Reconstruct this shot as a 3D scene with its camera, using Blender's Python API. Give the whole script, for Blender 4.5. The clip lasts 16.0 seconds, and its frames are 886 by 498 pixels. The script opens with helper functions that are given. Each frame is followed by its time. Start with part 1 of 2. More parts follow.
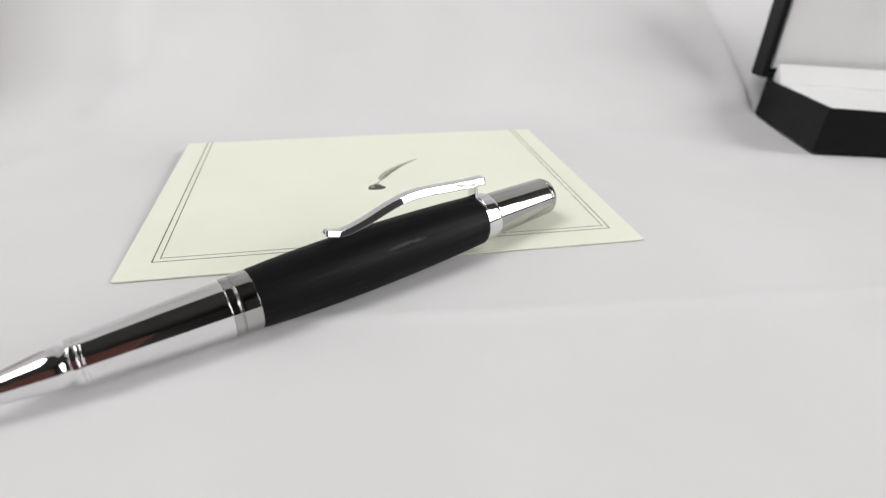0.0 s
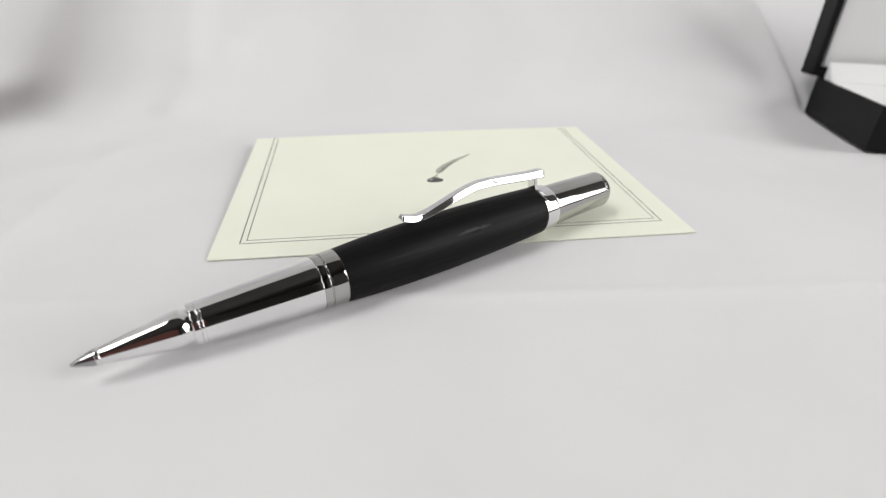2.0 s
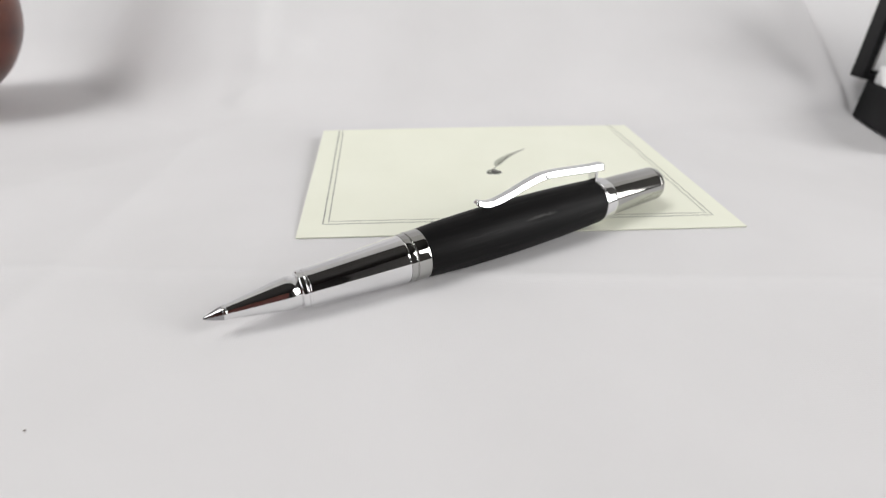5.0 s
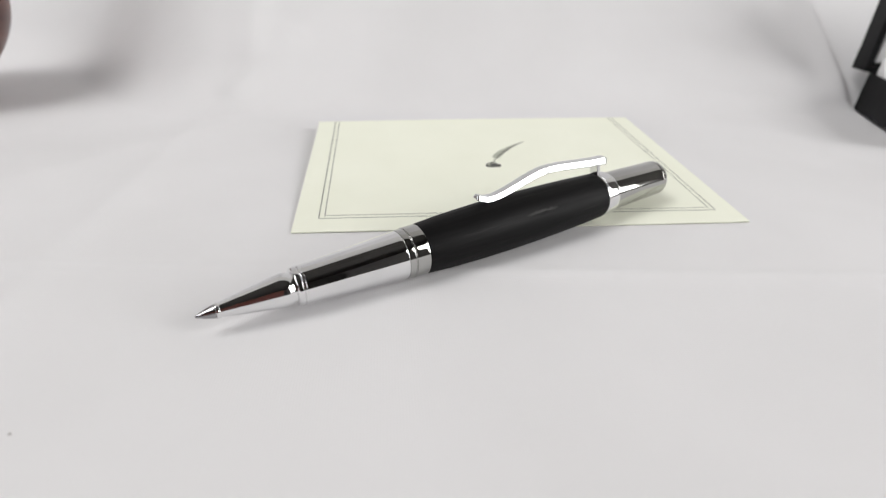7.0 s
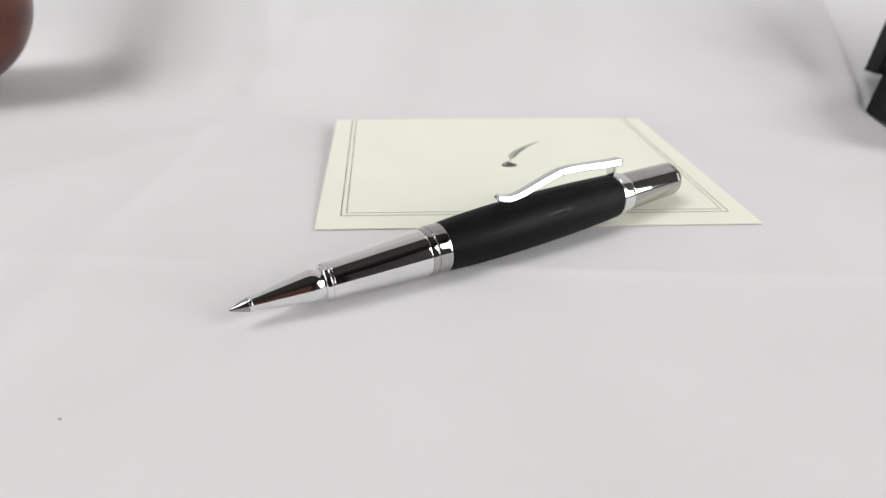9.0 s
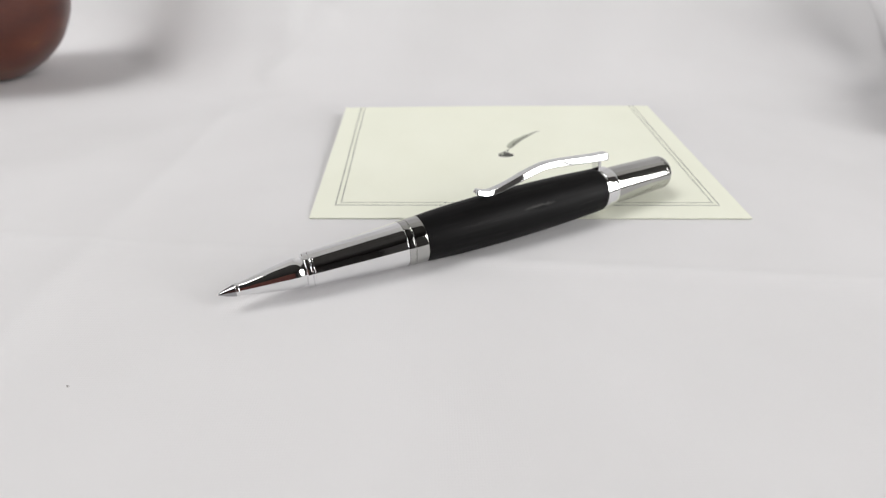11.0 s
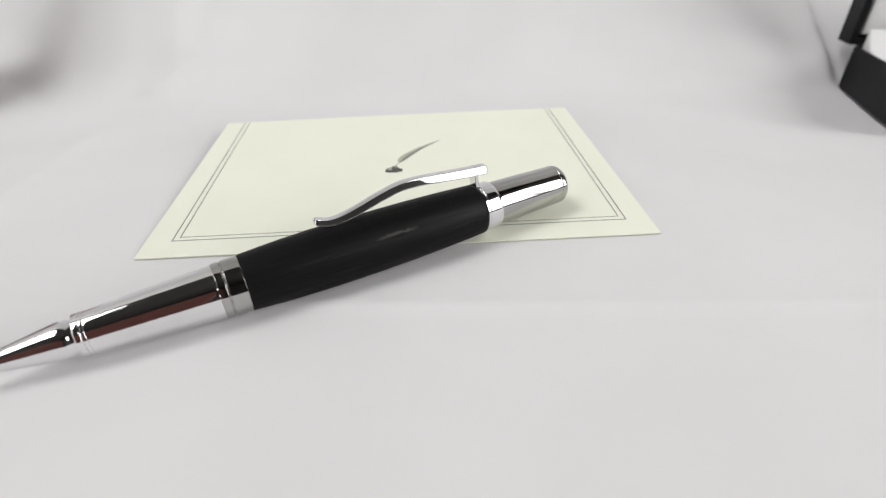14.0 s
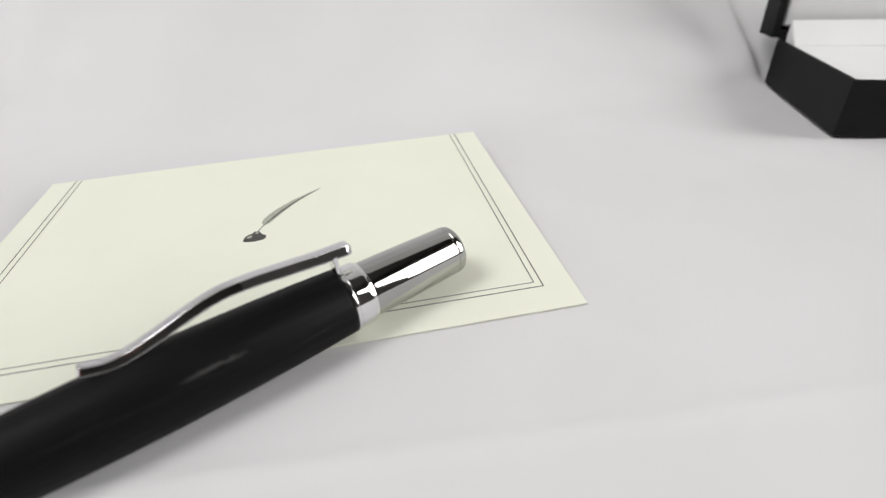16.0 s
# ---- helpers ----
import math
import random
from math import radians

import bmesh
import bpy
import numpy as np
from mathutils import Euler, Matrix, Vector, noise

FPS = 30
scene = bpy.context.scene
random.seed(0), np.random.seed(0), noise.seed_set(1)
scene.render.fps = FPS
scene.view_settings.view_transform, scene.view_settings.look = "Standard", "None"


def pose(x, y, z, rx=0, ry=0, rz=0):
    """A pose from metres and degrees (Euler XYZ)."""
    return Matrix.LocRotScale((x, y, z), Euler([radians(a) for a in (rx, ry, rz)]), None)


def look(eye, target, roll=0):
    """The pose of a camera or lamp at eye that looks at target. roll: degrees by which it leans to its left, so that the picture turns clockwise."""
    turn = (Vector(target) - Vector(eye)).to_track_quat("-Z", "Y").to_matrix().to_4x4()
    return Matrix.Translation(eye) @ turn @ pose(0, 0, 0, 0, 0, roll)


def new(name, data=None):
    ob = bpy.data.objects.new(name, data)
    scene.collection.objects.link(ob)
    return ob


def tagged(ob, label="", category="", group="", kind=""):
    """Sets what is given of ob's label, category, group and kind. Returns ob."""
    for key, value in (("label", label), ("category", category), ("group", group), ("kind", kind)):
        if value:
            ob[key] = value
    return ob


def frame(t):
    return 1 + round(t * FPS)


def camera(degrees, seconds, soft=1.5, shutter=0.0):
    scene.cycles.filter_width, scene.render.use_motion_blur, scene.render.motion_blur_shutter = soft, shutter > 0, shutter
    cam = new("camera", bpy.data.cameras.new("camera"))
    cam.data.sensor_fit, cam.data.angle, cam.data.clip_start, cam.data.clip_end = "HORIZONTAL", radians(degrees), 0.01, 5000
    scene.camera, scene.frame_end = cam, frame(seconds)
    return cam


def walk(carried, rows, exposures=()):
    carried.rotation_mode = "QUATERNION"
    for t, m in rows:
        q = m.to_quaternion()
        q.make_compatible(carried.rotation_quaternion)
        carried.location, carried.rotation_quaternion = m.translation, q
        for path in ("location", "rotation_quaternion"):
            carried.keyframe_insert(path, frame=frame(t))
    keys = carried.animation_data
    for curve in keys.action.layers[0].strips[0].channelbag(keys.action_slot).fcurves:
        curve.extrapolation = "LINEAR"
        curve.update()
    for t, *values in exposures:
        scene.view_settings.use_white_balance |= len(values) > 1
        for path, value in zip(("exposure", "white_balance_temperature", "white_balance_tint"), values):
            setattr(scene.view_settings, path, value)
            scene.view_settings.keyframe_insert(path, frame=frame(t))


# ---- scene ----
# The camera: held by hand, about 15 cm from the pen, drawing back and then coming in.
cam = camera(83.25, 16.0, soft=1.3)
cam.data.dof.use_dof = True
cam.data.dof.focus_distance, cam.data.dof.aperture_fstop = 0.132, 12.0
ROWS = [
    (0.0, -0.01856, -0.11933, 0.07147, 60.828, -2.081, -12.685),
    (0.5, -0.02257, -0.12224, 0.07253, 60.699, -2.107, -11.7),
    (1.0, -0.02732, -0.12367, 0.07073, 60.821, -1.822, -10.662),
    (1.5, -0.02809, -0.12615, 0.07175, 60.864, -1.473, -9.938),
    (2.0, -0.03012, -0.12773, 0.07269, 60.707, -1.35, -9.308),
    (2.5, -0.03288, -0.12967, 0.07209, 60.806, -1.146, -8.848),
    (3.0, -0.0371, -0.13161, 0.072, 60.674, -1.308, -8.188),
    (3.5, -0.03956, -0.13351, 0.07073, 60.599, -1.291, -7.75),
    (4.0, -0.04217, -0.13436, 0.07123, 60.633, -1.471, -7.331),
    (4.5, -0.04368, -0.13621, 0.07211, 60.614, -1.554, -6.756),
    (5.0, -0.0452, -0.1389, 0.07462, 60.435, -1.537, -6.098),
    (7.5, -0.04576, -0.13518, 0.07355, 59.284, -2.005, -6.476),
    (8.0, -0.04874, -0.13707, 0.07259, 59.211, -2.221, -6.299),
    (8.5, -0.05115, -0.1373, 0.07408, 59.29, -2.23, -6.221),
    (11.0, -0.035, -0.1435, 0.08448, 56.191, -0.956, -1.51),
    (11.5, -0.02793, -0.14192, 0.08581, 56.065, -0.612, -1.348),
    (12.0, -0.02351, -0.13848, 0.08499, 56.429, -0.279, -1.961),
    (12.5, -0.01799, -0.13407, 0.0825, 56.586, -0.42, -3.212),
    (13.0, -0.01098, -0.12747, 0.07927, 56.808, -0.043, -4.377),
    (13.5, -0.00514, -0.12352, 0.07857, 56.847, 0.299, -4.732),
    (14.0, 0.00166, -0.11967, 0.07659, 57.113, 0.394, -4.716),
    (14.5, 0.00742, -0.11595, 0.0759, 57.369, 0.597, -4.931),
    (15.0, 0.01096, -0.11149, 0.0751, 57.381, 0.785, -5.878),
    (15.5, 0.01837, -0.09938, 0.07522, 57.292, 0.849, -8.944),
    (16.0, 0.02646, -0.08125, 0.07483, 57.056, 2.071, -12.129),
]
walk(cam, [(t, pose(x, y, z, rx, ry, rz)) for t, x, y, z, rx, ry, rz in ROWS])

# ---- world and light ----
world = bpy.data.worlds.new("world")
scene.world = world
world.use_nodes = True
world.node_tree.nodes["Background"].inputs["Color"].default_value = (0.5, 0.55, 0.6, 1)
world.node_tree.nodes["Background"].inputs["Strength"].default_value = 0.05


def area_lamp(name, eye, target, width, height, watts, colour):
    data = bpy.data.lights.new(name, "AREA")
    data.shape, data.size, data.size_y, data.energy, data.color = "RECTANGLE", width, height, watts, colour
    ob = new(name, data)
    ob.matrix_world = look(eye, target)
    return ob


# Daylight through a wide window on the left and a smaller one on the right.
area_lamp("west_window_light", (-2.80, -1.95, 1.70), (0.0, -1.95, 1.70), 3.0, 2.1, 34.0, (0.99, 0.99, 1.0))
area_lamp("east_window_light", (2.25, -1.10, 1.15), (0.0, -0.4, 0.3), 1.3, 1.9, 60.0, (1.0, 0.99, 0.98))
# Added soft fill lamp high on the left, set in a made-up ceiling opening.
area_lamp("high_fill_light", (-1.94, -0.51, 2.845), (-1.94, -0.50, 0.0), 1.66, 1.37, 63.0, (1.0, 0.99, 0.98))


# ---- materials ----
def material(name, colour, rough=0.5, metal=0.0, spec=0.5):
    m = bpy.data.materials.new(name)
    m.use_nodes = True
    b = m.node_tree.nodes["Principled BSDF"]
    b.inputs["Base Color"].default_value = (*colour, 1)
    b.inputs["Roughness"].default_value = rough
    b.inputs["Metallic"].default_value = metal
    b.inputs["Specular IOR Level"].default_value = spec
    return m, m.node_tree.nodes, m.node_tree.links, b


def coords(nodes, links, scale=(1, 1, 1)):
    c, mp = nodes.new("ShaderNodeTexCoord"), nodes.new("ShaderNodeMapping")
    links.new(c.outputs["Object"], mp.inputs["Vector"])
    mp.inputs["Scale"].default_value = scale
    return mp.outputs["Vector"]


def noise_tex(nodes, links, vec, scale, detail=3.0, rough=0.5):
    n = nodes.new("ShaderNodeTexNoise")
    n.inputs["Scale"].default_value, n.inputs["Detail"].default_value, n.inputs["Roughness"].default_value = scale, detail, rough
    links.new(vec, n.inputs["Vector"])
    return n.outputs["Fac"]


def ramp(nodes, links, fac, stops):
    r = nodes.new("ShaderNodeValToRGB")
    while len(r.color_ramp.elements) < len(stops):
        r.color_ramp.elements.new(0.5)
    for e, (at, col) in zip(r.color_ramp.elements, stops):
        e.position, e.color = at, (*col, 1)
    links.new(fac, r.inputs["Fac"])
    return r.outputs["Color"]


def bump(nodes, links, fac, b, strength, distance):
    n = nodes.new("ShaderNodeBump")
    n.inputs["Strength"].default_value, n.inputs["Distance"].default_value = strength, distance
    links.new(fac, n.inputs["Height"])
    links.new(n.outputs["Normal"], b.inputs["Normal"])
    return n


def grained(name, low, high, scale, rough, stretch=(1, 1, 1), bump_mm=0.0, metal=0.0, detail=4.0, spec=0.5):
    """A surface whose colour drifts between two tones, with a fine relief."""
    m, nodes, links, b = material(name, high, rough, metal, spec)
    vec = coords(nodes, links, stretch)
    fac = noise_tex(nodes, links, vec, scale, detail)
    links.new(ramp(nodes, links, fac, ((0.3, low), (0.7, high))), b.inputs["Base Color"])
    if bump_mm:
        bump(nodes, links, noise_tex(nodes, links, vec, scale * 6, 2.0), b, 0.6, bump_mm / 1000)
    return m


def woven_cloth():
    m, nodes, links, b = material("white_cotton", (0.8, 0.79, 0.8), 0.9, 0.0, 0.15)
    vec = coords(nodes, links)
    blotch = noise_tex(nodes, links, vec, 14.0, 4.0)
    links.new(ramp(nodes, links, blotch, ((0.3, (0.705, 0.698, 0.705)), (0.7, (0.745, 0.738, 0.747)))), b.inputs["Base Color"])
    waves = []
    for way in ("X", "Y"):
        w = nodes.new("ShaderNodeTexWave")
        w.bands_direction = way
        w.inputs["Scale"].default_value, w.inputs["Distortion"].default_value = 520.0, 1.2
        w.inputs["Detail"].default_value, w.inputs["Detail Scale"].default_value = 1.0, 0.4
        links.new(vec, w.inputs["Vector"])
        waves.append(w.outputs["Fac"])
    add = nodes.new("ShaderNodeMath")
    links.new(waves[0], add.inputs[0]), links.new(waves[1], add.inputs[1])
    add2 = nodes.new("ShaderNodeMath")
    links.new(add.outputs[0], add2.inputs[0])
    links.new(noise_tex(nodes, links, vec, 900.0, 2.0), add2.inputs[1])
    bump(nodes, links, add2.outputs[0], b, 0.10, 0.00012)
    return m


CLOTH = woven_cloth()
CHROME = grained("polished_chrome", (0.76, 0.765, 0.77), (0.82, 0.82, 0.825), 60.0, 0.035, metal=1.0)
DARK_CHROME = grained("smoked_chrome", (0.42, 0.42, 0.405), (0.48, 0.48, 0.465), 60.0, 0.05, metal=1.0)
STEEL = grained("refill_steel", (0.28, 0.28, 0.29), (0.40, 0.40, 0.41), 300.0, 0.14, metal=1.0)
CREAM = grained("cream_card", (0.845, 0.86, 0.735), (0.87, 0.885, 0.765), 40.0, 0.8, bump_mm=0.02, spec=0.2)
INK = grained("printed_ink", (0.05, 0.05, 0.045), (0.09, 0.09, 0.08), 900.0, 0.7)
INK_GREY = grained("grey_print", (0.26, 0.27, 0.22), (0.58, 0.60, 0.50), 2500.0, 0.75, (1, 1, 1), detail=3.0)
BLACK_BOARD = grained("black_paper_board", (0.0035, 0.0035, 0.004), (0.006, 0.006, 0.0068), 120.0, 0.6, bump_mm=0.03, spec=0.2)
SATIN = grained("white_satin", (0.80, 0.80, 0.80), (0.84, 0.84, 0.84), 30.0, 0.6, bump_mm=0.05, spec=0.3)
# The unseen room's shade and light are put into these three wall tones.
PLASTER = grained("shade_toned_wall", (0.04, 0.038, 0.036), (0.055, 0.052, 0.048), 3.0, 0.9)
MID_WALL = grained("grey_wall_tone", (0.14, 0.135, 0.13), (0.18, 0.175, 0.165), 3.0, 0.9)
PALE_WALL = grained("pale_wall_tone", (0.60, 0.59, 0.57), (0.66, 0.65, 0.63), 3.0, 0.9)
WHITE_PAINT = grained("white_gloss_paint", (0.74, 0.74, 0.73), (0.8, 0.8, 0.79), 6.0, 0.4)
RED_WOOD = grained("red_brown_wood", (0.05, 0.018, 0.012), (0.09, 0.034, 0.022), 8.0, 0.4, (1, 8, 8))
PANEL = grained("panel_wood", (0.07, 0.020, 0.014), (0.20, 0.052, 0.036), 9.0, 0.5, (1, 6, 14))
LINT = grained("dark_lint", (0.08, 0.06, 0.05), (0.15, 0.12, 0.1), 2000.0, 0.9)


def spot(nodes, links, middle, size, wobble):
    """One inside a long smooth spot about a point of the thing, nought outside it."""
    c, mp = nodes.new("ShaderNodeTexCoord"), nodes.new("ShaderNodeMapping")
    mp.inputs["Location"].default_value = tuple(-m / k for m, k in zip(middle, size))
    mp.inputs["Scale"].default_value = tuple(1 / k for k in size)
    links.new(c.outputs["Object"], mp.inputs["Vector"])
    push = nodes.new("ShaderNodeVectorMath")
    push.operation = "MULTIPLY_ADD"
    push.inputs[1].default_value = (0.0, wobble, wobble)
    n = nodes.new("ShaderNodeTexNoise")
    n.inputs["Scale"].default_value = 650.0
    links.new(c.outputs["Object"], n.inputs["Vector"])
    links.new(n.outputs["Color"], push.inputs[0])
    links.new(mp.outputs["Vector"], push.inputs[2])
    far = nodes.new("ShaderNodeVectorMath")
    far.operation = "LENGTH"
    links.new(push.outputs["Vector"], far.inputs[0])
    return ramp(nodes, links, far.outputs["Value"], ((0.35, (1, 1, 1)), (1.0, (0, 0, 0))))


def pen_wood():
    m, nodes, links, b = material("black_stained_wood", (0.012, 0.011, 0.012), 0.5, 0.0, 0.16)
    grain = noise_tex(nodes, links, coords(nodes, links, (45, 900, 900)), 1.0, 6.0, 0.62)
    broad = noise_tex(nodes, links, coords(nodes, links, (28, 330, 330)), 1.0, 3.0, 0.5)
    stain = ramp(nodes, links, grain, ((0.42, (0.0008, 0.0007, 0.0009)), (0.60, (0.0025, 0.0022, 0.0025)), (0.78, (0.017, 0.015, 0.016))))
    # A small open split in the grain, with a pale lip.
    pale = spot(nodes, links, (0.0915, -0.0060, 0.0049), (0.0065, 0.0011, 0.0007), 1.2)
    dark = spot(nodes, links, (0.0912, -0.0062, 0.0043), (0.0050, 0.0011, 0.00045), 1.0)
    for fac, colour in ((pale, (0.045, 0.044, 0.043, 1)), (dark, (0.001, 0.001, 0.001, 1))):
        mix = nodes.new("ShaderNodeMixRGB")
        mix.inputs["Color2"].default_value = colour
        links.new(fac, mix.inputs["Fac"])
        links.new(stain, mix.inputs["Color1"])
        stain = mix.outputs["Color"]
    links.new(stain, b.inputs["Base Color"])
    links.new(ramp(nodes, links, broad, ((0.35, (0.46, 0.46, 0.46)), (0.68, (0.62, 0.62, 0.62)))), b.inputs["Roughness"])
    down = nodes.new("ShaderNodeMath")
    down.operation = "SUBTRACT"
    links.new(grain, down.inputs[0]), links.new(dark, down.inputs[1])
    bump(nodes, links, down.outputs[0], b, 0.8, 0.00012)
    return m


def turned_wood():
    m, nodes, links, b = material("turned_burl_wood", (0.12, 0.03, 0.015), 0.3)
    vec = coords(nodes, links, (1, 1, 2.2))
    fig = noise_tex(nodes, links, vec, 20.0, 5.0, 0.6)
    links.new(ramp(nodes, links, fig, ((0.3, (0.045, 0.012, 0.009)), (0.52, (0.105, 0.03, 0.018)), (0.63, (0.13, 0.04, 0.02)), (0.72, (0.32, 0.15, 0.03)))), b.inputs["Base Color"])
    bump(nodes, links, fig, b, 0.2, 0.0002)
    return m


PEN_WOOD, VASE_WOOD = pen_wood(), turned_wood()


# ---- building helpers ----
def mesh_of(name, verts, faces, mat, smooth=False):
    me = bpy.data.meshes.new(name)
    me.from_pydata(verts, [], faces)
    me.materials.append(mat)
    if smooth:
        me.polygons.foreach_set("use_smooth", [True] * len(me.polygons))
    me.update()
    return me


def part(name, bm, mat, parent, label="", smooth=False):
    me = bpy.data.meshes.new(name)
    bmesh.ops.recalc_face_normals(bm, faces=bm.faces)
    bm.to_mesh(me)
    bm.free()
    me.materials.append(mat)
    if smooth:
        me.polygons.foreach_set("use_smooth", [True] * len(me.polygons))
    ob = new(name, me)
    ob.parent = parent
    return tagged(ob, label)


def box_bm(x0, x1, y0, y1, z0, z1, bevel=0.0, segments=2):
    bm = bmesh.new()
    bmesh.ops.create_cube(bm, size=1.0, matrix=Matrix.Translation(((x0 + x1) / 2, (y0 + y1) / 2, (z0 + z1) / 2)) @ Matrix.Diagonal((x1 - x0, y1 - y0, z1 - z0, 1)))
    if bevel:
        bmesh.ops.bevel(bm, geom=list(bm.edges), offset=bevel, segments=segments, affect="EDGES", profile=0.5)
    return bm


def lathe_bm(profile, turns=96, axis="x"):
    """A turned body from (along, radius) stations in metres; a zero radius closes an end."""
    bm = bmesh.new()
    rings = []
    for s, r in profile:
        if r < 1e-6:
            rings.append([bm.verts.new((s, 0, 0) if axis == "x" else (0, 0, s))])
        else:
            ring = []
            for k in range(turns):
                a = 2 * math.pi * k / turns
                c, d = r * math.cos(a), r * math.sin(a)
                ring.append(bm.verts.new((s, c, d) if axis == "x" else (c, d, s)))
            rings.append(ring)
    for p, q in zip(rings, rings[1:]):
        for k in range(turns):
            k2 = (k + 1) % turns
            if len(p) == 1:
                bm.faces.new((p[0], q[k], q[k2]))
            elif len(q) == 1:
                bm.faces.new((p[k], q[0], p[k2]))
            else:
                bm.faces.new((p[k], q[k], q[k2], p[k2]))
    return bm


def rounded(stations, fillet=0.12, steps=4):
    """Stations in millimetres to metres, each inner corner eased by a small arc."""
    out = [stations[0]]
    for (s0, r0), (s1, r1), (s2, r2) in zip(stations, stations[1:], stations[2:]):
        la, lb = math.hypot(s1 - s0, r1 - r0), math.hypot(s2 - s1, r2 - r1)
        f = min(fillet, la * 0.45, lb * 0.45)
        a = (s1 + (s0 - s1) * f / la, r1 + (r0 - r1) * f / la)
        b = (s1 + (s2 - s1) * f / lb, r1 + (r2 - r1) * f / lb)
        for k in range(steps + 1):
            u = k / steps
            out.append(tuple((1 - u) ** 2 * p + 2 * u * (1 - u) * q + u * u * w for p, q, w in zip(a, (s1, r1), b)))
    out.append(stations[-1])
    fine = [out[0]]
    for (s0, r0), (s1, r1) in zip(out, out[1:]):
        n = max(1, round(abs(s1 - s0) / 0.6))
        fine += [(s0 + (s1 - s0) * k / n, r0 + (r1 - r0) * k / n) for k in range(1, n + 1)]
    return [(s / 1000, r / 1000) for s, r in fine]


def smooth_profile(stations, steps):
    """A Catmull-Rom line through the stations."""
    pts = [Vector(p) for p in stations]
    out = []
    for i in range(len(pts) - 1):
        p0, p1, p2, p3 = pts[max(i - 1, 0)], pts[i], pts[i + 1], pts[min(i + 2, len(pts) - 1)]
        for k in range(steps):
            u = k / steps
            out.append(0.5 * ((2 * p1) + (p2 - p0) * u + (2 * p0 - 5 * p1 + 4 * p2 - p3) * u * u + (3 * p1 - p0 - 3 * p2 + p3) * u ** 3))
    return [tuple(p) for p in out] + [tuple(pts[-1])]


# ---- the room that closes the place ----
TABLE = -0.0145
FLOOR = -0.76
CEILING = 2.85


def wall_bm(along, low, high, near, far, holes):
    """A wall along x or y from low to high, as thick as near to far, with holes (from, to, sill, head) right through it."""
    bm = bmesh.new()
    top = CEILING

    def block(a, b, z0, z1):
        x0, x1, y0, y1 = (a, b, near, far) if along == "x" else (near, far, a, b)
        bmesh.ops.create_cube(bm, size=1.0, matrix=Matrix.Translation(((x0 + x1) / 2, (y0 + y1) / 2, (z0 + z1) / 2)) @ Matrix.Diagonal((x1 - x0, y1 - y0, z1 - z0, 1)))

    at = low
    for a, b, z0, z1 in holes:
        block(at, a, FLOOR, top)
        block(a, b, FLOOR, z0)
        block(a, b, z1, top)
        at = b
    block(at, high, FLOOR, top)
    return bm


def window_unit(along, a, b, z0, z1, near, far):
    """A white frame round an opening, with a cross bar."""
    root = tagged(new("window"), "white-framed window of the room", "window", kind="structure")
    t = 0.05
    mid = (a + b) / 2
    for p, q, u, v in ((a, a + t, z0, z1), (b - t, b, z0, z1), (a + t, b - t, z0, z0 + t), (a + t, b - t, z1 - t, z1), (mid - t / 2, mid + t / 2, z0 + t, z1 - t)):
        x0, x1, y0, y1 = (p, q, near, far) if along == "x" else (near, far, p, q)
        part("window_frame", box_bm(x0, x1, y0, y1, u, v, 0.004), WHITE_PAINT, root)


def room():
    w, e, s, n = -2.85, 2.3, -3.6, 0.58
    tagged(part("floor", box_bm(w, e, s, n, FLOOR - 0.1, FLOOR), RED_WOOD, None), "red-brown wooden floor of the dim room", "floor", kind="structure")
    # This ceiling opening is added only to hold the soft fill lamp.
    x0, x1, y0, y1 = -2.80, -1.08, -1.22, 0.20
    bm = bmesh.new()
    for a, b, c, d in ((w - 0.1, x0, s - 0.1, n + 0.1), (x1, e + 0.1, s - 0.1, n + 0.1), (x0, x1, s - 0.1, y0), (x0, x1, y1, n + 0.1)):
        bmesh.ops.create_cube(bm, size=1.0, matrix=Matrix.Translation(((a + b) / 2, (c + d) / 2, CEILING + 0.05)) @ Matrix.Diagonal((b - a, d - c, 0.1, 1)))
    tagged(part("ceiling", bm, PLASTER, None), "plain ceiling, shade in its tone, opening added for fill lamp", "ceiling", kind="structure")
    opening_root = tagged(new("fill_opening"), "white-framed ceiling opening added for the fill lamp", "window", kind="structure")
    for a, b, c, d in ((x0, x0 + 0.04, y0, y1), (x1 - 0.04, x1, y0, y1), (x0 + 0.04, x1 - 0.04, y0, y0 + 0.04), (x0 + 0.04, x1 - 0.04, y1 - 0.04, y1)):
        part("window_frame", box_bm(a, b, c, d, CEILING + 0.02, CEILING + 0.08, 0.004), WHITE_PAINT, opening_root)
    holes = {"wall_east": (-1.8, -0.4, 0.15, 2.15), "wall_west": (-3.5, -0.4, 0.6, 2.8)}
    for name, along, low, high, near, far in (("wall_north", "x", w - 0.1, e + 0.1, n, n + 0.1), ("wall_south", "x", w - 0.1, e + 0.1, s - 0.1, s), ("wall_west", "y", s, n, w - 0.1, w), ("wall_east", "y", s, n, e, e + 0.1)):
        hole = [holes[name]] if name in holes else []
        # Each wall's tone carries the shade or light mirrored in the pen.
        wall_tone = {"wall_north": PALE_WALL, "wall_east": MID_WALL}.get(name, PLASTER)
        tagged(part(name, wall_bm(along, low, high, near, far, hole), wall_tone, None), "plain wall of the room, tone set for the pen's reflections", "wall", kind="structure")
        for q in hole:
            window_unit(along, *q, near + 0.03, far - 0.02)


room()


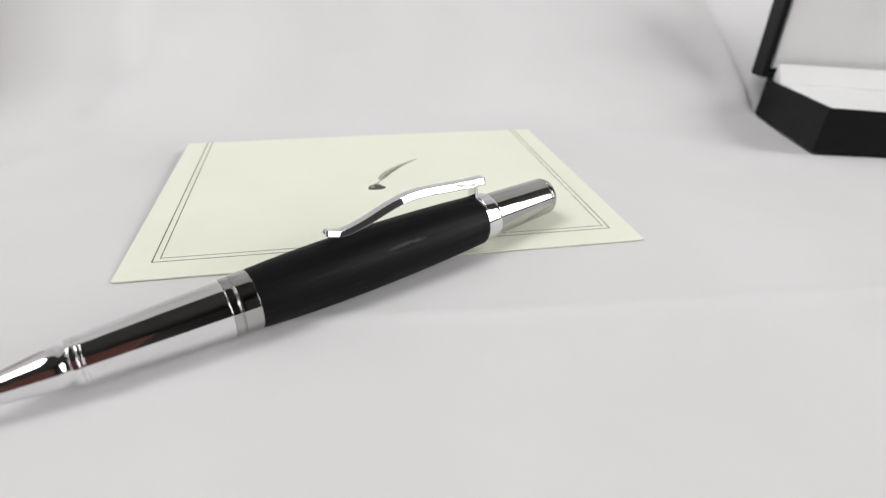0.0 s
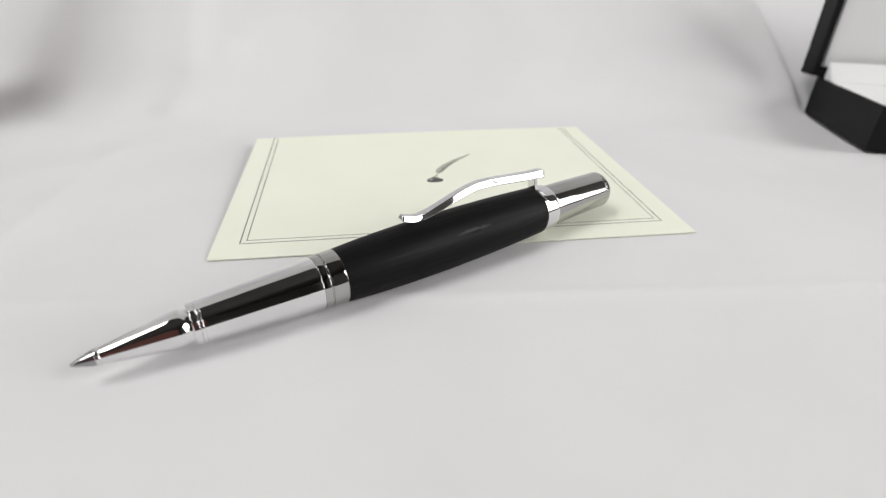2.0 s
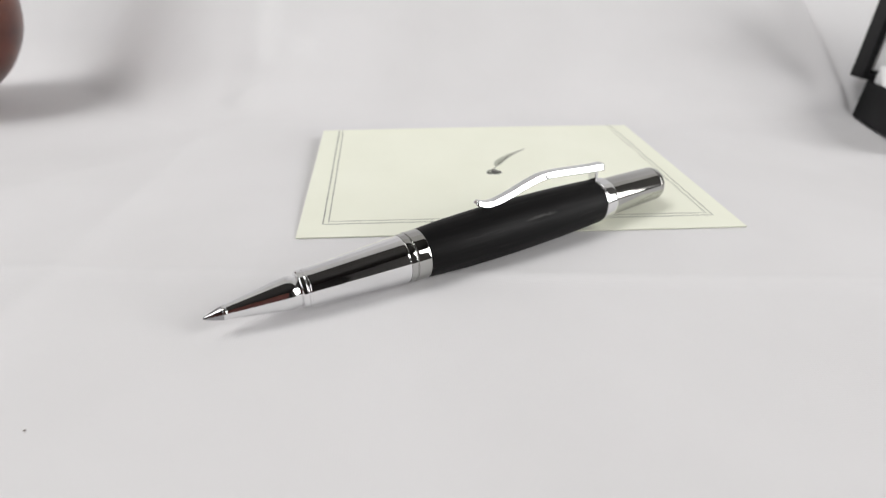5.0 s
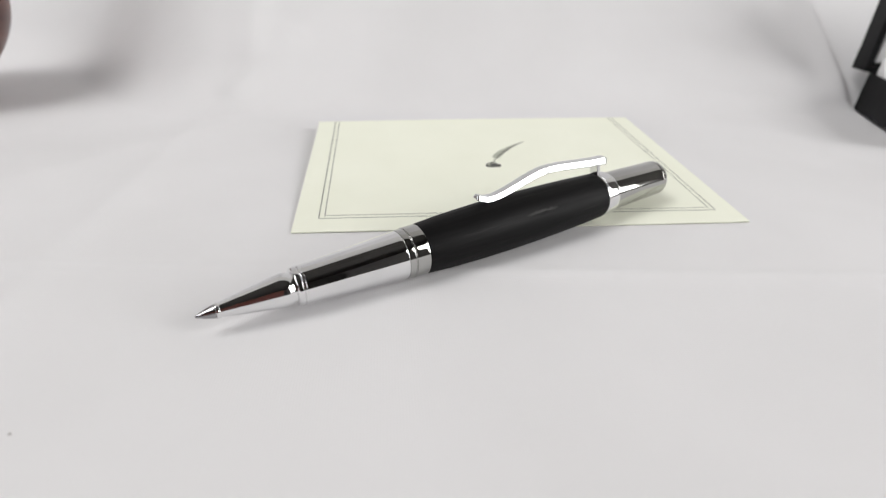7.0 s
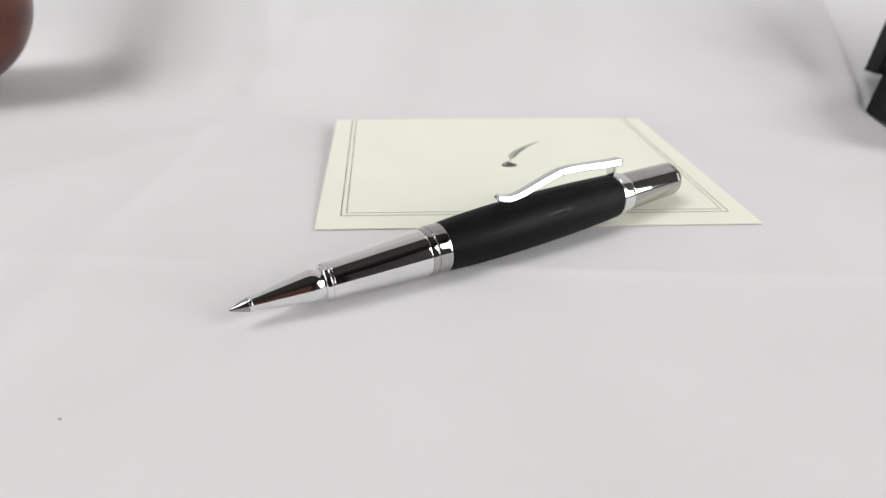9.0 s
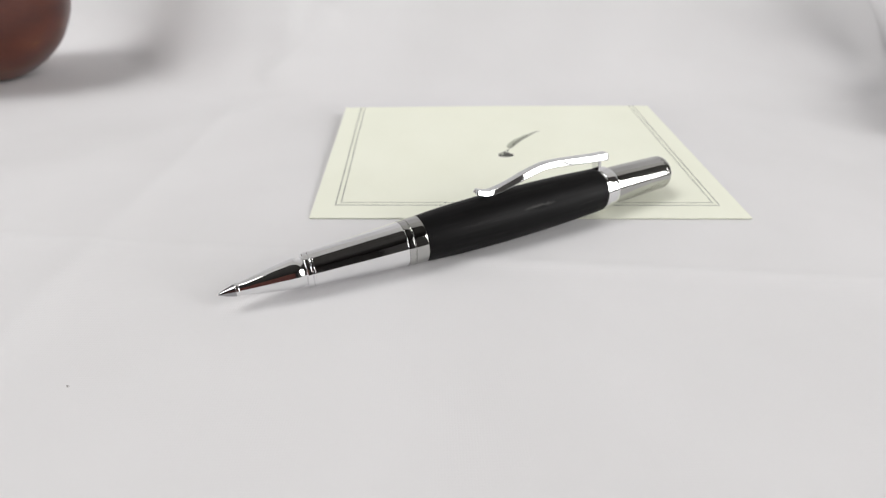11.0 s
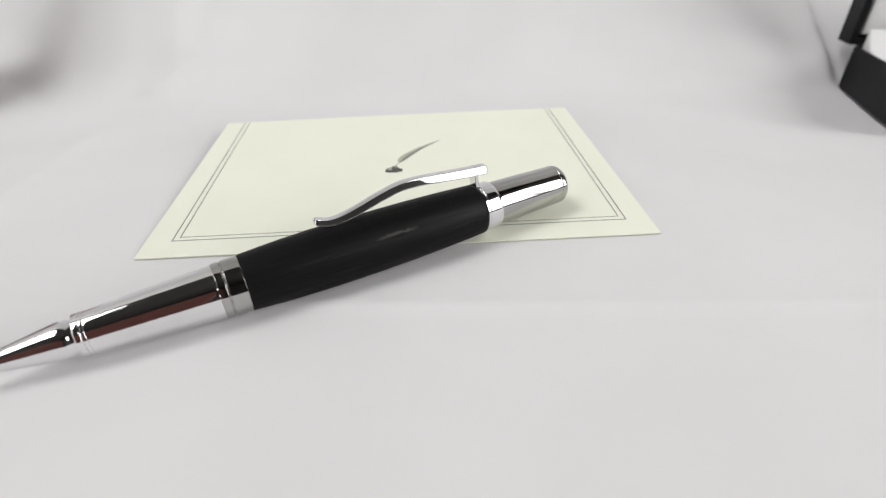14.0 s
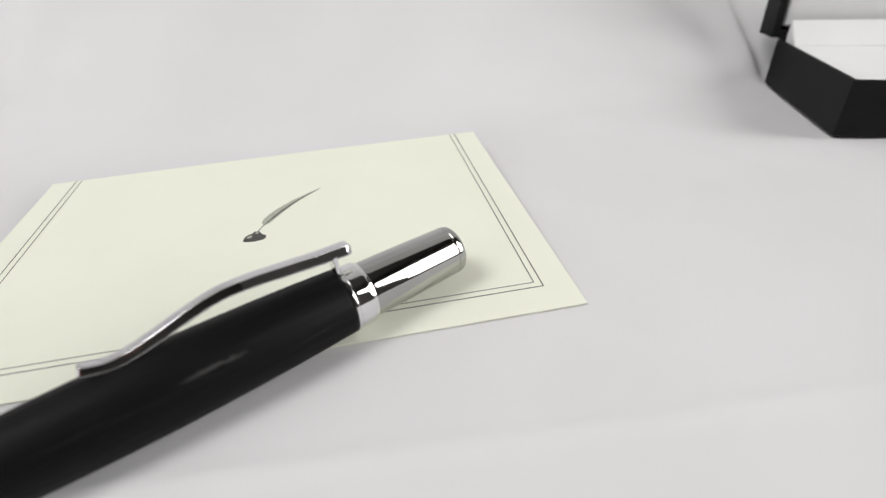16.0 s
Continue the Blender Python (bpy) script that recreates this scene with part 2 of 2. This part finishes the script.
def table():
    t = tagged(new("table"), "red-brown wooden table under the white cloth", "table")
    part("tabletop", box_bm(-1.0, 1.2, -0.3, 0.57, TABLE - 0.03, TABLE, 0.004), RED_WOOD, t)
    for x in (-0.93, 1.13):
        for y in (-0.23, 0.5):
            part("leg", box_bm(x - 0.03, x + 0.03, y - 0.03, y + 0.03, FLOOR, TABLE - 0.03, 0.003), RED_WOOD, t)


table()


# Stand-in for an unknown red-brown mass, added so the chrome mirrors its red.
def cupboard():
    root = tagged(new("cupboard"), "unseen red-brown block added for the red mirrored in the pen", "cupboard")
    part("body", box_bm(-0.66, 0.24, -1.29, -0.98, FLOOR, 0.70, 0.004), PANEL, root)
    for x in (-0.65, -0.205):
        part("door", box_bm(x, x + 0.435, -0.98, -0.962, FLOOR + 0.08, 0.68, 0.005), PANEL, root)
    return root


cupboard()

# ---- the cloth, lying on the table and rising behind ----

def axis_steps(low, high, a, b, fine, growth):
    """Even fine steps from a to b that widen outwards to low and high."""
    mid = list(np.arange(a, b, fine))
    left, right, step = [a], [b], fine
    while left[-1] > low:
        step *= growth
        left.append(left[-1] - step)
    step = fine
    while right[-1] < high:
        step *= growth
        right.append(right[-1] + step)
    return np.array(left[:0:-1] + mid + right)


def seam(x, y, p, q, height, left, right, sharp=1.5, fade=0.05):
    """A raised fold along the line from p to q, of its own width on either side, dying out past its ends."""
    d = np.subtract(q, p)
    n = np.hypot(*d)
    d = d / n
    along = (x - p[0]) * d[0] + (y - p[1]) * d[1]
    across = -(x - p[0]) * d[1] + (y - p[1]) * d[0]
    ends = 1 / (1 + np.exp(-along / fade * 4)) / (1 + np.exp((along - n) / fade * 4))
    return height * ends * np.exp(-(np.sqrt(across ** 2 + 1e-6) / np.where(across > 0, left, right)) ** sharp)


def drift(x, y, length, amount, seed):
    """Gentle aperiodic waves."""
    r = np.random.default_rng(seed)
    z = 0 * x
    for _ in range(9):
        a, ph, k = r.uniform(0, math.pi), r.uniform(0, 6.3), r.uniform(0.6, 1.5)
        z = z + np.sin((x * math.cos(a) + y * math.sin(a)) * 2 * math.pi * k / length + ph)
    return amount * z / 3


def cloth_height(x, y):
    """Folds and creases over the smooth lie of the cloth; y runs along the cloth."""
    z = seam(x, y, (-0.30, 0.0), (0.30, -0.053), 0.0004, 0.012, 0.0022) + seam(x, y, (-0.30, 0.0), (0.30, -0.053), 0.0007, 0.0024, 0.0012)
    z = z + seam(x, y, (-0.136, -0.30), (-0.134, 0.10), 0.0010, 0.008, 0.005)
    z = z + seam(x, y, (-0.215, 0.0), (-0.105, 0.13), 0.0010, 0.016, 0.012, 1.6, 0.06)
    z = z + seam(x, y, (-0.30, -0.12), (-0.13, 0.02), 0.0009, 0.016, 0.014, 1.6)
    # An upright fold on the slope with a steep right side, and the ridge slanting up from its foot.
    z = z + seam(x, y, (-0.1185, 0.180), (-0.1195, 0.42), 0.0052, 0.030, 0.0070, 1.7, 0.02)
    z = z + seam(x, y, (-0.128, 0.150), (-0.092, 0.196), 0.0033, 0.010, 0.0085, 1.8, 0.012)
    # The fold that climbs the slope from behind the box: a soft left side, and a steep right side turned away.
    z = z + seam(x, y, (0.2375, 0.147), (0.2205, 0.42), 0.0075, 0.011, 0.0045, 1.7, 0.022)
    away = np.clip((np.hypot(x + 0.02, (y - 0.03) * 0.9) - 0.10) / 0.10, 0, 1)
    z = z + away * drift(x, y, 0.05, 0.00008, 11) + away * drift(x, y, 0.11, 0.00034, 5) + away * drift(x, y, 0.30, 0.0013, 8)
    return z + 0.0001


def sweep(a, x):
    """Where a point of the cloth lies, a metres along it from front to back: forward, up and its slope.
    It lies flat, bends up behind the things, more tightly by the box, climbs and then hangs nearly upright."""
    v = np.clip((x - 0.12) / 0.10, 0, 1)
    tight = v * v * (3 - 2 * v)
    at = 0.125 + 0.010 * tight
    y, z, ang = np.minimum(a, at), 0 * a, 0 * a
    for length, turn in ((0.0501 - 0.036 * tight, 41), (0.19, 0), (0.102, 39), (2.0, 0)):
        u = np.clip(a - at, 0, length)
        if turn:
            r = length / math.radians(turn)
            y, z, ang = y + r * (np.sin(ang + u / r) - np.sin(ang)), z + r * (np.cos(ang) - np.cos(ang + u / r)), ang + u / r
        else:
            y, z = y + u * np.cos(ang), z + u * np.sin(ang)
        at = at + length
    return y, z, ang


def set_back(x):
    """How far the foot of the slope is pushed back beside the vase."""
    u = np.clip((-0.140 - x) / 0.150, 0, 1)
    return 0.118 * u * u * (3 - 2 * u)


def cloth():
    xs = axis_steps(-0.95, 1.15, -0.32, 0.42, 0.0018, 1.02)
    ys = axis_steps(-0.27, 0.86, -0.15, 0.34, 0.0018, 1.02)
    gx, gy = np.meshgrid(xs, ys)
    h = cloth_height(gx, gy)
    back = set_back(gx)
    y, z, ang = sweep(gy - back, gx)
    verts = np.stack([gx, y + back - h * np.sin(ang), z + h * np.cos(ang)], -1).reshape(-1, 3)
    rows, w = gx.shape
    i = (np.arange(rows - 1)[:, None] * w + np.arange(w - 1)[None]).ravel()
    faces = np.stack([i, i + 1, i + w + 1, i + w], -1)
    me = mesh_of("backdrop_cloth", verts.tolist(), faces.tolist(), CLOTH, True)
    return tagged(new("backdrop_cloth", me), "white cotton cloth with soft folds, laid over the table and rising behind", "cloth", kind="structure")


cloth()


# ---- the folded card ----
CARD_W, CARD_D = 0.148, 0.1015


def on_card(x, y):
    """The cover springs up from its fold in front, more at its right corner than at its left."""
    u, v = x / CARD_W + 0.5, y / CARD_D
    sag = 0.0003 * math.sin(math.pi * min(max(u, 0), 1)) * v
    spread = 0.0013 * max(0, (x - CARD_W / 2 + 0.0060) / 0.0060)
    return Vector((x - 0.0012 * v * (1 - u) + spread, y, v * (0.0038 + 0.0022 * u) + sag))


def printed(name, outline, mat, parent, label, lift=0.00003):
    bm = bmesh.new()
    top = [bm.verts.new(on_card(x, y) + Vector((0, 0, lift))) for x, y in outline]
    bm.faces.new(top)
    return part(name, bm, mat, parent, label)


def note_card():
    root = tagged(new("note_card"), "cream folded note card with double ruled border and quill print", "card")
    root.matrix_world = pose(0, 0, 0.00025, 0, 0, 0)
    part("back_leaf", box_bm(-CARD_W / 2 + 0.0002, CARD_W / 2 + 0.0010, 0.0003, CARD_D - 0.0004, 0.0, 0.00025), CREAM, root)
    bm = bmesh.new()
    nx, ny = 30, 22
    grid = [[bm.verts.new(on_card(CARD_W * (a / nx - 0.5), CARD_D * b / ny)) for a in range(nx + 1)] for b in range(ny + 1)]
    low = [[bm.verts.new(v.co - Vector((0, 0, 0.0003))) for v in row] for row in grid]
    for b in range(ny):
        for a in range(nx):
            bm.faces.new((grid[b][a], grid[b][a + 1], grid[b + 1][a + 1], grid[b + 1][a]))
            bm.faces.new((low[b][a], low[b + 1][a], low[b + 1][a + 1], low[b][a + 1]))
    rim = [(0, a) for a in range(nx)] + [(b, nx) for b in range(ny)] + [(ny, a) for a in range(nx, 0, -1)] + [(b, 0) for b in range(ny, 0, -1)]
    for (b, a), (b2, a2) in zip(rim, rim[1:] + rim[:1]):
        bm.faces.new((grid[b][a], low[b][a], low[b2][a2], grid[b2][a2]))
    cover = part("cover", bm, CREAM, root)
    cover.location = (0, 0, 0.00055)
    for inset, wide in ((0.0074, 0.00028), (0.0092, 0.00024)):
        x0, x1, y0, y1 = -CARD_W / 2 + inset, CARD_W / 2 - inset + 0.0012, inset + 0.0005, CARD_D - 0.0003
        for a, b, c, d, n in ((x0, x1, y0, y0 + wide, 24), (x0, x0 + wide, y0 + wide, y1, 24), (x1 - wide, x1, y0 + wide, y1, 24)):
            bm = bmesh.new()
            rows = []
            for k in range(n + 1):
                u = k / n
                ends = ((a + (b - a) * u, c), (a + (b - a) * u, d)) if b - a > d - c else ((b, c + (d - c) * u), (a, c + (d - c) * u))
                rows.append([bm.verts.new(on_card(*p) + Vector((0, 0, 0.00004))) for p in ends])
            for p, q in zip(rows, rows[1:]):
                bm.faces.new((p[0], q[0], q[1], p[1]))
            part("border_line", bm, INK, cover, "thin dark printed rule")
    # The inkwell and quill.
    def outline(pts):
        return [((-2.5 + (x + 2.5) * 0.84) / 1000, (45.1 + (y - 45.1) * 1.25) / 1000) for x, y in pts]

    well = [(-6.3, 45.9), (-5.4, 45.4), (-2.4, 45.1), (0.4, 45.5), (1.3, 46.3), (1.0, 47.4), (-0.2, 47.7), (-0.7, 48.5), (-1.4, 49.2), (-2.9, 49.3), (-3.5, 48.5), (-4.6, 48.3), (-5.7, 47.6)]
    printed("inkwell_print", outline(well), INK, cover, "small dark printed inkwell")
    printed("inkwell_gleam", outline([(-5.2, 46.9), (-4.4, 46.6), (-3.5, 46.9), (-3.3, 47.6), (-4.0, 47.9), (-4.9, 47.5)]), INK_GREY, cover, "pale gleam in the printed inkwell", 0.00006)
    printed("inkwell_mouth", outline([(-2.5, 48.3), (-1.5, 48.2), (-1.1, 48.6), (-1.7, 48.9), (-2.5, 48.8)]), INK_GREY, cover, "pale gleam in the printed inkwell", 0.00006)
    spine = smooth_profile([(-1.9, 49.8), (-1.1, 51.8), (0.3, 54.2), (3.8, 59.6), (8.9, 65.4), (16.2, 71.6)], 14)
    tip = len(spine) - 1

    def feather(name, first, widths, mat, label, lift):
        bm = bmesh.new()
        rows = []
        for k in range(first, tip + 1):
            x, y = spine[k]
            a, b = spine[max(k - 1, 0)], spine[min(k + 1, tip)]
            n = math.hypot(b[0] - a[0], b[1] - a[1])
            up, down = widths((k - first) / (tip - first))
            rows.append([bm.verts.new(on_card((x - (b[1] - a[1]) / n * q) / 1000, (y + (b[0] - a[0]) / n * q) / 1000) + Vector((0, 0, lift))) for q in (up, -down)])
        for p, q in zip(rows, rows[1:]):
            bm.faces.new((p[0], p[1], q[1], q[0]))
        part(name, bm, mat, cover, label)

    def vane(u):
        w = max(0.02, math.sin(math.pi * u ** 0.55)) ** 0.9
        return w * (1.9 + 0.35 * random.random()), w * (0.9 + 0.3 * random.random())

    feather("quill_print", 24, vane, INK_GREY, "grey printed quill feather", 0.00004)
    feather("quill_shaft", 0, lambda u: (0.16 - 0.08 * u, 0.16 - 0.08 * u), INK, "dark printed quill shaft", 0.00006)
    feather("quill_shade", 30, lambda u: (-0.10, 0.45 * max(0.0, math.sin(math.pi * u ** 0.7)) * (0.6 + 0.8 * random.random()) + 0.1), INK, "dark printed edge of the quill", 0.00005)
    return root


note_card()


# ---- the pen ----
def ballpoint_pen():
    root = tagged(new("pen"), "chrome rollerball pen with black wooden barrel, lying across the card", "pen")
    root.matrix_world = pose(-0.0865, -0.0464, 0.00584, 0, 0, 25.44) @ pose(0, 0, 0, 0, -1.49, 0)
    part("refill_tip", lathe_bm(rounded([(0, 0), (0.03, 0.25), (0.6, 0.5), (1.8, 0.95), (3.2, 1.42), (4.0, 1.62), (4.2, 1.62)], 0.15)), STEEL, root, "pointed steel writing tip", True)
    nose = [(4.1, 1.3), (4.1, 1.78), (4.8, 1.82), (4.95, 1.68), (10.0, 2.6), (15.0, 3.5), (17.4, 3.94), (18.8, 4.14), (19.9, 4.06), (20.7, 3.78), (21.4, 3.75)]
    part("nose_cone", lathe_bm(rounded(nose, 0.7, 6)), CHROME, root, "polished chrome nose cone", True)
    part("grip_ring", lathe_bm(rounded([(21.3, 3.6), (21.3, 4.5), (21.55, 4.74), (22.55, 4.84), (22.62, 4.66), (22.78, 4.66), (22.85, 4.84), (23.4, 4.86), (23.5, 4.5)], 0.07)), CHROME, root, "double chrome ring", True)
    part("grip", lathe_bm(rounded([(23.4, 4.2), (23.4, 4.74), (30.0, 5.16), (40.0, 5.85), (48.9, 6.42), (49.0, 5.8)], 0.12)), CHROME, root, "polished chrome tapered grip", True)
    part("centre_band", lathe_bm(rounded([(48.9, 5.6), (48.9, 6.52), (50.5, 6.62), (50.6, 6.45), (50.85, 6.45), (50.95, 6.72), (54.6, 6.8), (54.6, 5.9)], 0.07)), DARK_CHROME, root, "dark chrome centre band with a fine groove", True)
    barrel = smooth_profile([(54.5, 6.74), (62, 7.28), (72, 7.7), (83, 7.9), (95, 7.85), (107, 7.6), (118.8, 7.12)], 8)
    part("barrel", lathe_bm([(0.0545, 0.0056)] + [(s / 1000, r / 1000) for s, r in barrel] + [(0.1188, 0.0055)]), PEN_WOOD, root, "black wooden barrel with fine grey grain", True)
    part("clip_ring", lathe_bm(rounded([(118.7, 5.4), (118.7, 7.1), (119.4, 7.1), (119.45, 6.94), (119.65, 6.94), (119.7, 7.06), (123.2, 7.02), (123.3, 6.75), (123.9, 6.7), (124.0, 5.6)], 0.1)), CHROME, root, "ridged chrome ring", True)
    part("cap", lathe_bm(rounded([(123.9, 5.2), (123.9, 6.3), (132.0, 6.2), (146.2, 5.86), (146.35, 5.7), (146.6, 5.7), (146.75, 5.84), (147.9, 5.74), (148.6, 5.25), (148.9, 4.4), (149.0, 0)], 0.25)), DARK_CHROME, root, "smoked chrome finial cap", True)
    # The clip: a flat-topped bent strip that springs from the ring and touches the barrel near its turned-up end.
    line = smooth_profile([(123.4, 11.0), (121.5, 11.25), (117, 11.5), (110, 12.1), (103, 12.7), (97, 12.7), (91, 11.5), (85, 9.85), (80.5, 8.9), (77.5, 8.75), (75.2, 9.3), (73.6, 10.0)], 6)
    bm = bmesh.new()
    rings = []
    twist = Matrix.Rotation(math.radians(12), 3, "X")
    side = smooth_profile([(0.50, 1.0), (0.58, 0.94), (0.64, 0.74), (0.83, 0.0), (0.97, -0.60), (0.98, -0.80), (0.90, -0.94), (0.70, -1.0)], 3)
    section = side + [(-c, d) for c, d in reversed(side)]
    last = len(line) - 1
    for k, (s, h) in enumerate(line):
        u = k / last
        end = min(1, 0.35 + 0.65 * math.sqrt(min(k, 4) / 4)) * (0.7 if k == last else 0.9 if k == last - 1 else 1)
        half = (1.95 - 0.55 * u) * end
        thick = (1.12 - 0.42 * u) * end
        a, b = line[max(k - 1, 0)], line[min(k + 1, last)]
        n = Vector((-(b[1] - a[1]), 0, b[0] - a[0])).normalized() * (-1 if b[0] < a[0] else 1)
        ring = []
        for c, d in section:
            p = Vector((s, 0, h)) + twist @ (Vector((0, half * c, 0)) + n * thick * d)
            ring.append(bm.verts.new(p / 1000))
        rings.append(ring)
    for p, q in zip(rings, rings[1:]):
        for k in range(len(section)):
            j = (k + 1) % len(section)
            bm.faces.new((p[k], p[j], q[j], q[k]))
    bm.faces.new(rings[0])
    bm.faces.new(rings[-1])
    clip = part("clip", bm, CHROME, root, "curved chrome pocket clip", True)
    clip.matrix_basis = pose(0, 0, 0, -10, 0, 0)
    part("clip_foot", box_bm(0.1187, 0.1197, -0.0017, 0.0015, 0.0058, 0.0108, 0.0002), CHROME, clip, "", False)
    return root


ballpoint_pen()


# ---- the gift box ----
def tray_bm(w, d, h, wall, floor):
    """An open tray: a block whose top is let in to the floor, with softened edges."""
    bm = box_bm(0, w, 0, d, 0, h)
    bm.faces.ensure_lookup_table()
    top = max(bm.faces, key=lambda f: f.calc_center_median().z)
    bmesh.ops.inset_region(bm, faces=[top], thickness=wall)
    well = bmesh.ops.extrude_face_region(bm, geom=[top])
    bmesh.ops.delete(bm, geom=[top], context="FACES_ONLY") if top.is_valid else None
    bmesh.ops.translate(bm, verts=[g for g in well["geom"] if isinstance(g, bmesh.types.BMVert)], vec=(0, 0, floor - h))
    bmesh.ops.bevel(bm, geom=list(bm.edges), offset=0.0004, segments=2, affect="EDGES", profile=0.5)
    return bm


def gift_box():
    root = tagged(new("gift_box"), "open black paper-board gift box with white satin lining", "box")
    root.matrix_world = pose(0.2122, 0.0708, 0.0003, 0, 0, -23.0)
    w, d, h, t = 0.185, 0.0785, 0.0215, 0.0022
    part("base", tray_bm(w, d, h, t, 0.002), BLACK_BOARD, root, "black paper-board tray")
    part("pad", box_bm(t + 0.0004, w - t - 0.0004, t + 0.0004, d - t - 0.0004, 0.004, h - 0.0008, 0.0012, 3), SATIN, root, "white satin pad")
    ld, o, r = 0.0178, 0.003, 0.0045
    lid = part("lid", tray_bm(w + 2 * o, d, ld, r, t), BLACK_BOARD, root, "black lid standing open")
    lid.matrix_basis = pose(0, d, h + 0.0005, -2, 0, 0) @ pose(-o, ld, 0, 90, 0, 0)
    stood = pose(-o, ld, 0, 90, 0, 0).inverted()
    part("lining", box_bm(r - o + 0.0003, w - r + o - 0.0003, 0.003, ld - t - 0.0002, r + 0.0003, d - r - 0.0003, 0.001, 2), SATIN, lid, "white satin lining").matrix_basis = stood
    part("hinge", box_bm(0.002, w - 0.002, d - 0.0022, d + 0.006, h - 0.0004, h + 0.0009), BLACK_BOARD, root, "black paper hinge strip")
    bm = box_bm(t + 0.001, w - t - 0.001, d - 0.0135, d - 0.0015, h - 0.003, h + 0.009)
    for v in bm.verts:
        if v.co.z > h and v.co.y < d - 0.01:
            v.co.z = h - 0.0006
    bmesh.ops.bevel(bm, geom=list(bm.edges), offset=0.0004, segments=2, affect="EDGES")
    part("hinge_flap", bm, SATIN, root, "white satin hinge flap")
    return root


gift_box()


# ---- the turned vase ----
def wooden_vase():
    root = tagged(new("wooden_vase"), "glossy red-brown turned wooden vase standing on the cloth", "vase")
    root.matrix_world = pose(-0.294, 0.170, 0.0)
    prof = smooth_profile([(0.3, 16.5), (1.2, 18.5), (4.2, 24.0), (10, 32.5), (20, 42.0), (35, 50.2), (52, 53.4), (68, 51.8), (84, 45.0), (96, 34.5), (103, 25.0), (107, 20.5), (112, 20.0)], 5)
    part("body", lathe_bm([(0.0003, 0)] + [(s / 1000, r / 1000) for s, r in prof], 96, "z"), VASE_WOOD, root, "", True)
    part("rim", lathe_bm([(0.112, 0.020), (0.1135, 0.0192), (0.1135, 0.017), (0.112, 0.0162), (0.09, 0.016), (0.088, 0.0)], 96, "z"), VASE_WOOD, root, "", True)
    return root


wooden_vase()


def lint(x, y, size):
    bm = bmesh.new()
    bmesh.ops.create_icosphere(bm, subdivisions=2, radius=size, matrix=Matrix.Diagonal((1.4, 0.8, 0.5, 1)))
    for v in bm.verts:
        v.co *= 0.8 + 0.4 * random.random()
    ob = part("lint_speck", bm, LINT, None, "", True)
    ob.location = (x, y, size * 0.4 + float(cloth_height(np.array(x), np.array(y))))
    return tagged(ob, "tiny dark speck of lint on the white cloth", "speck")


lint(-0.1115, -0.0696, 0.00022)
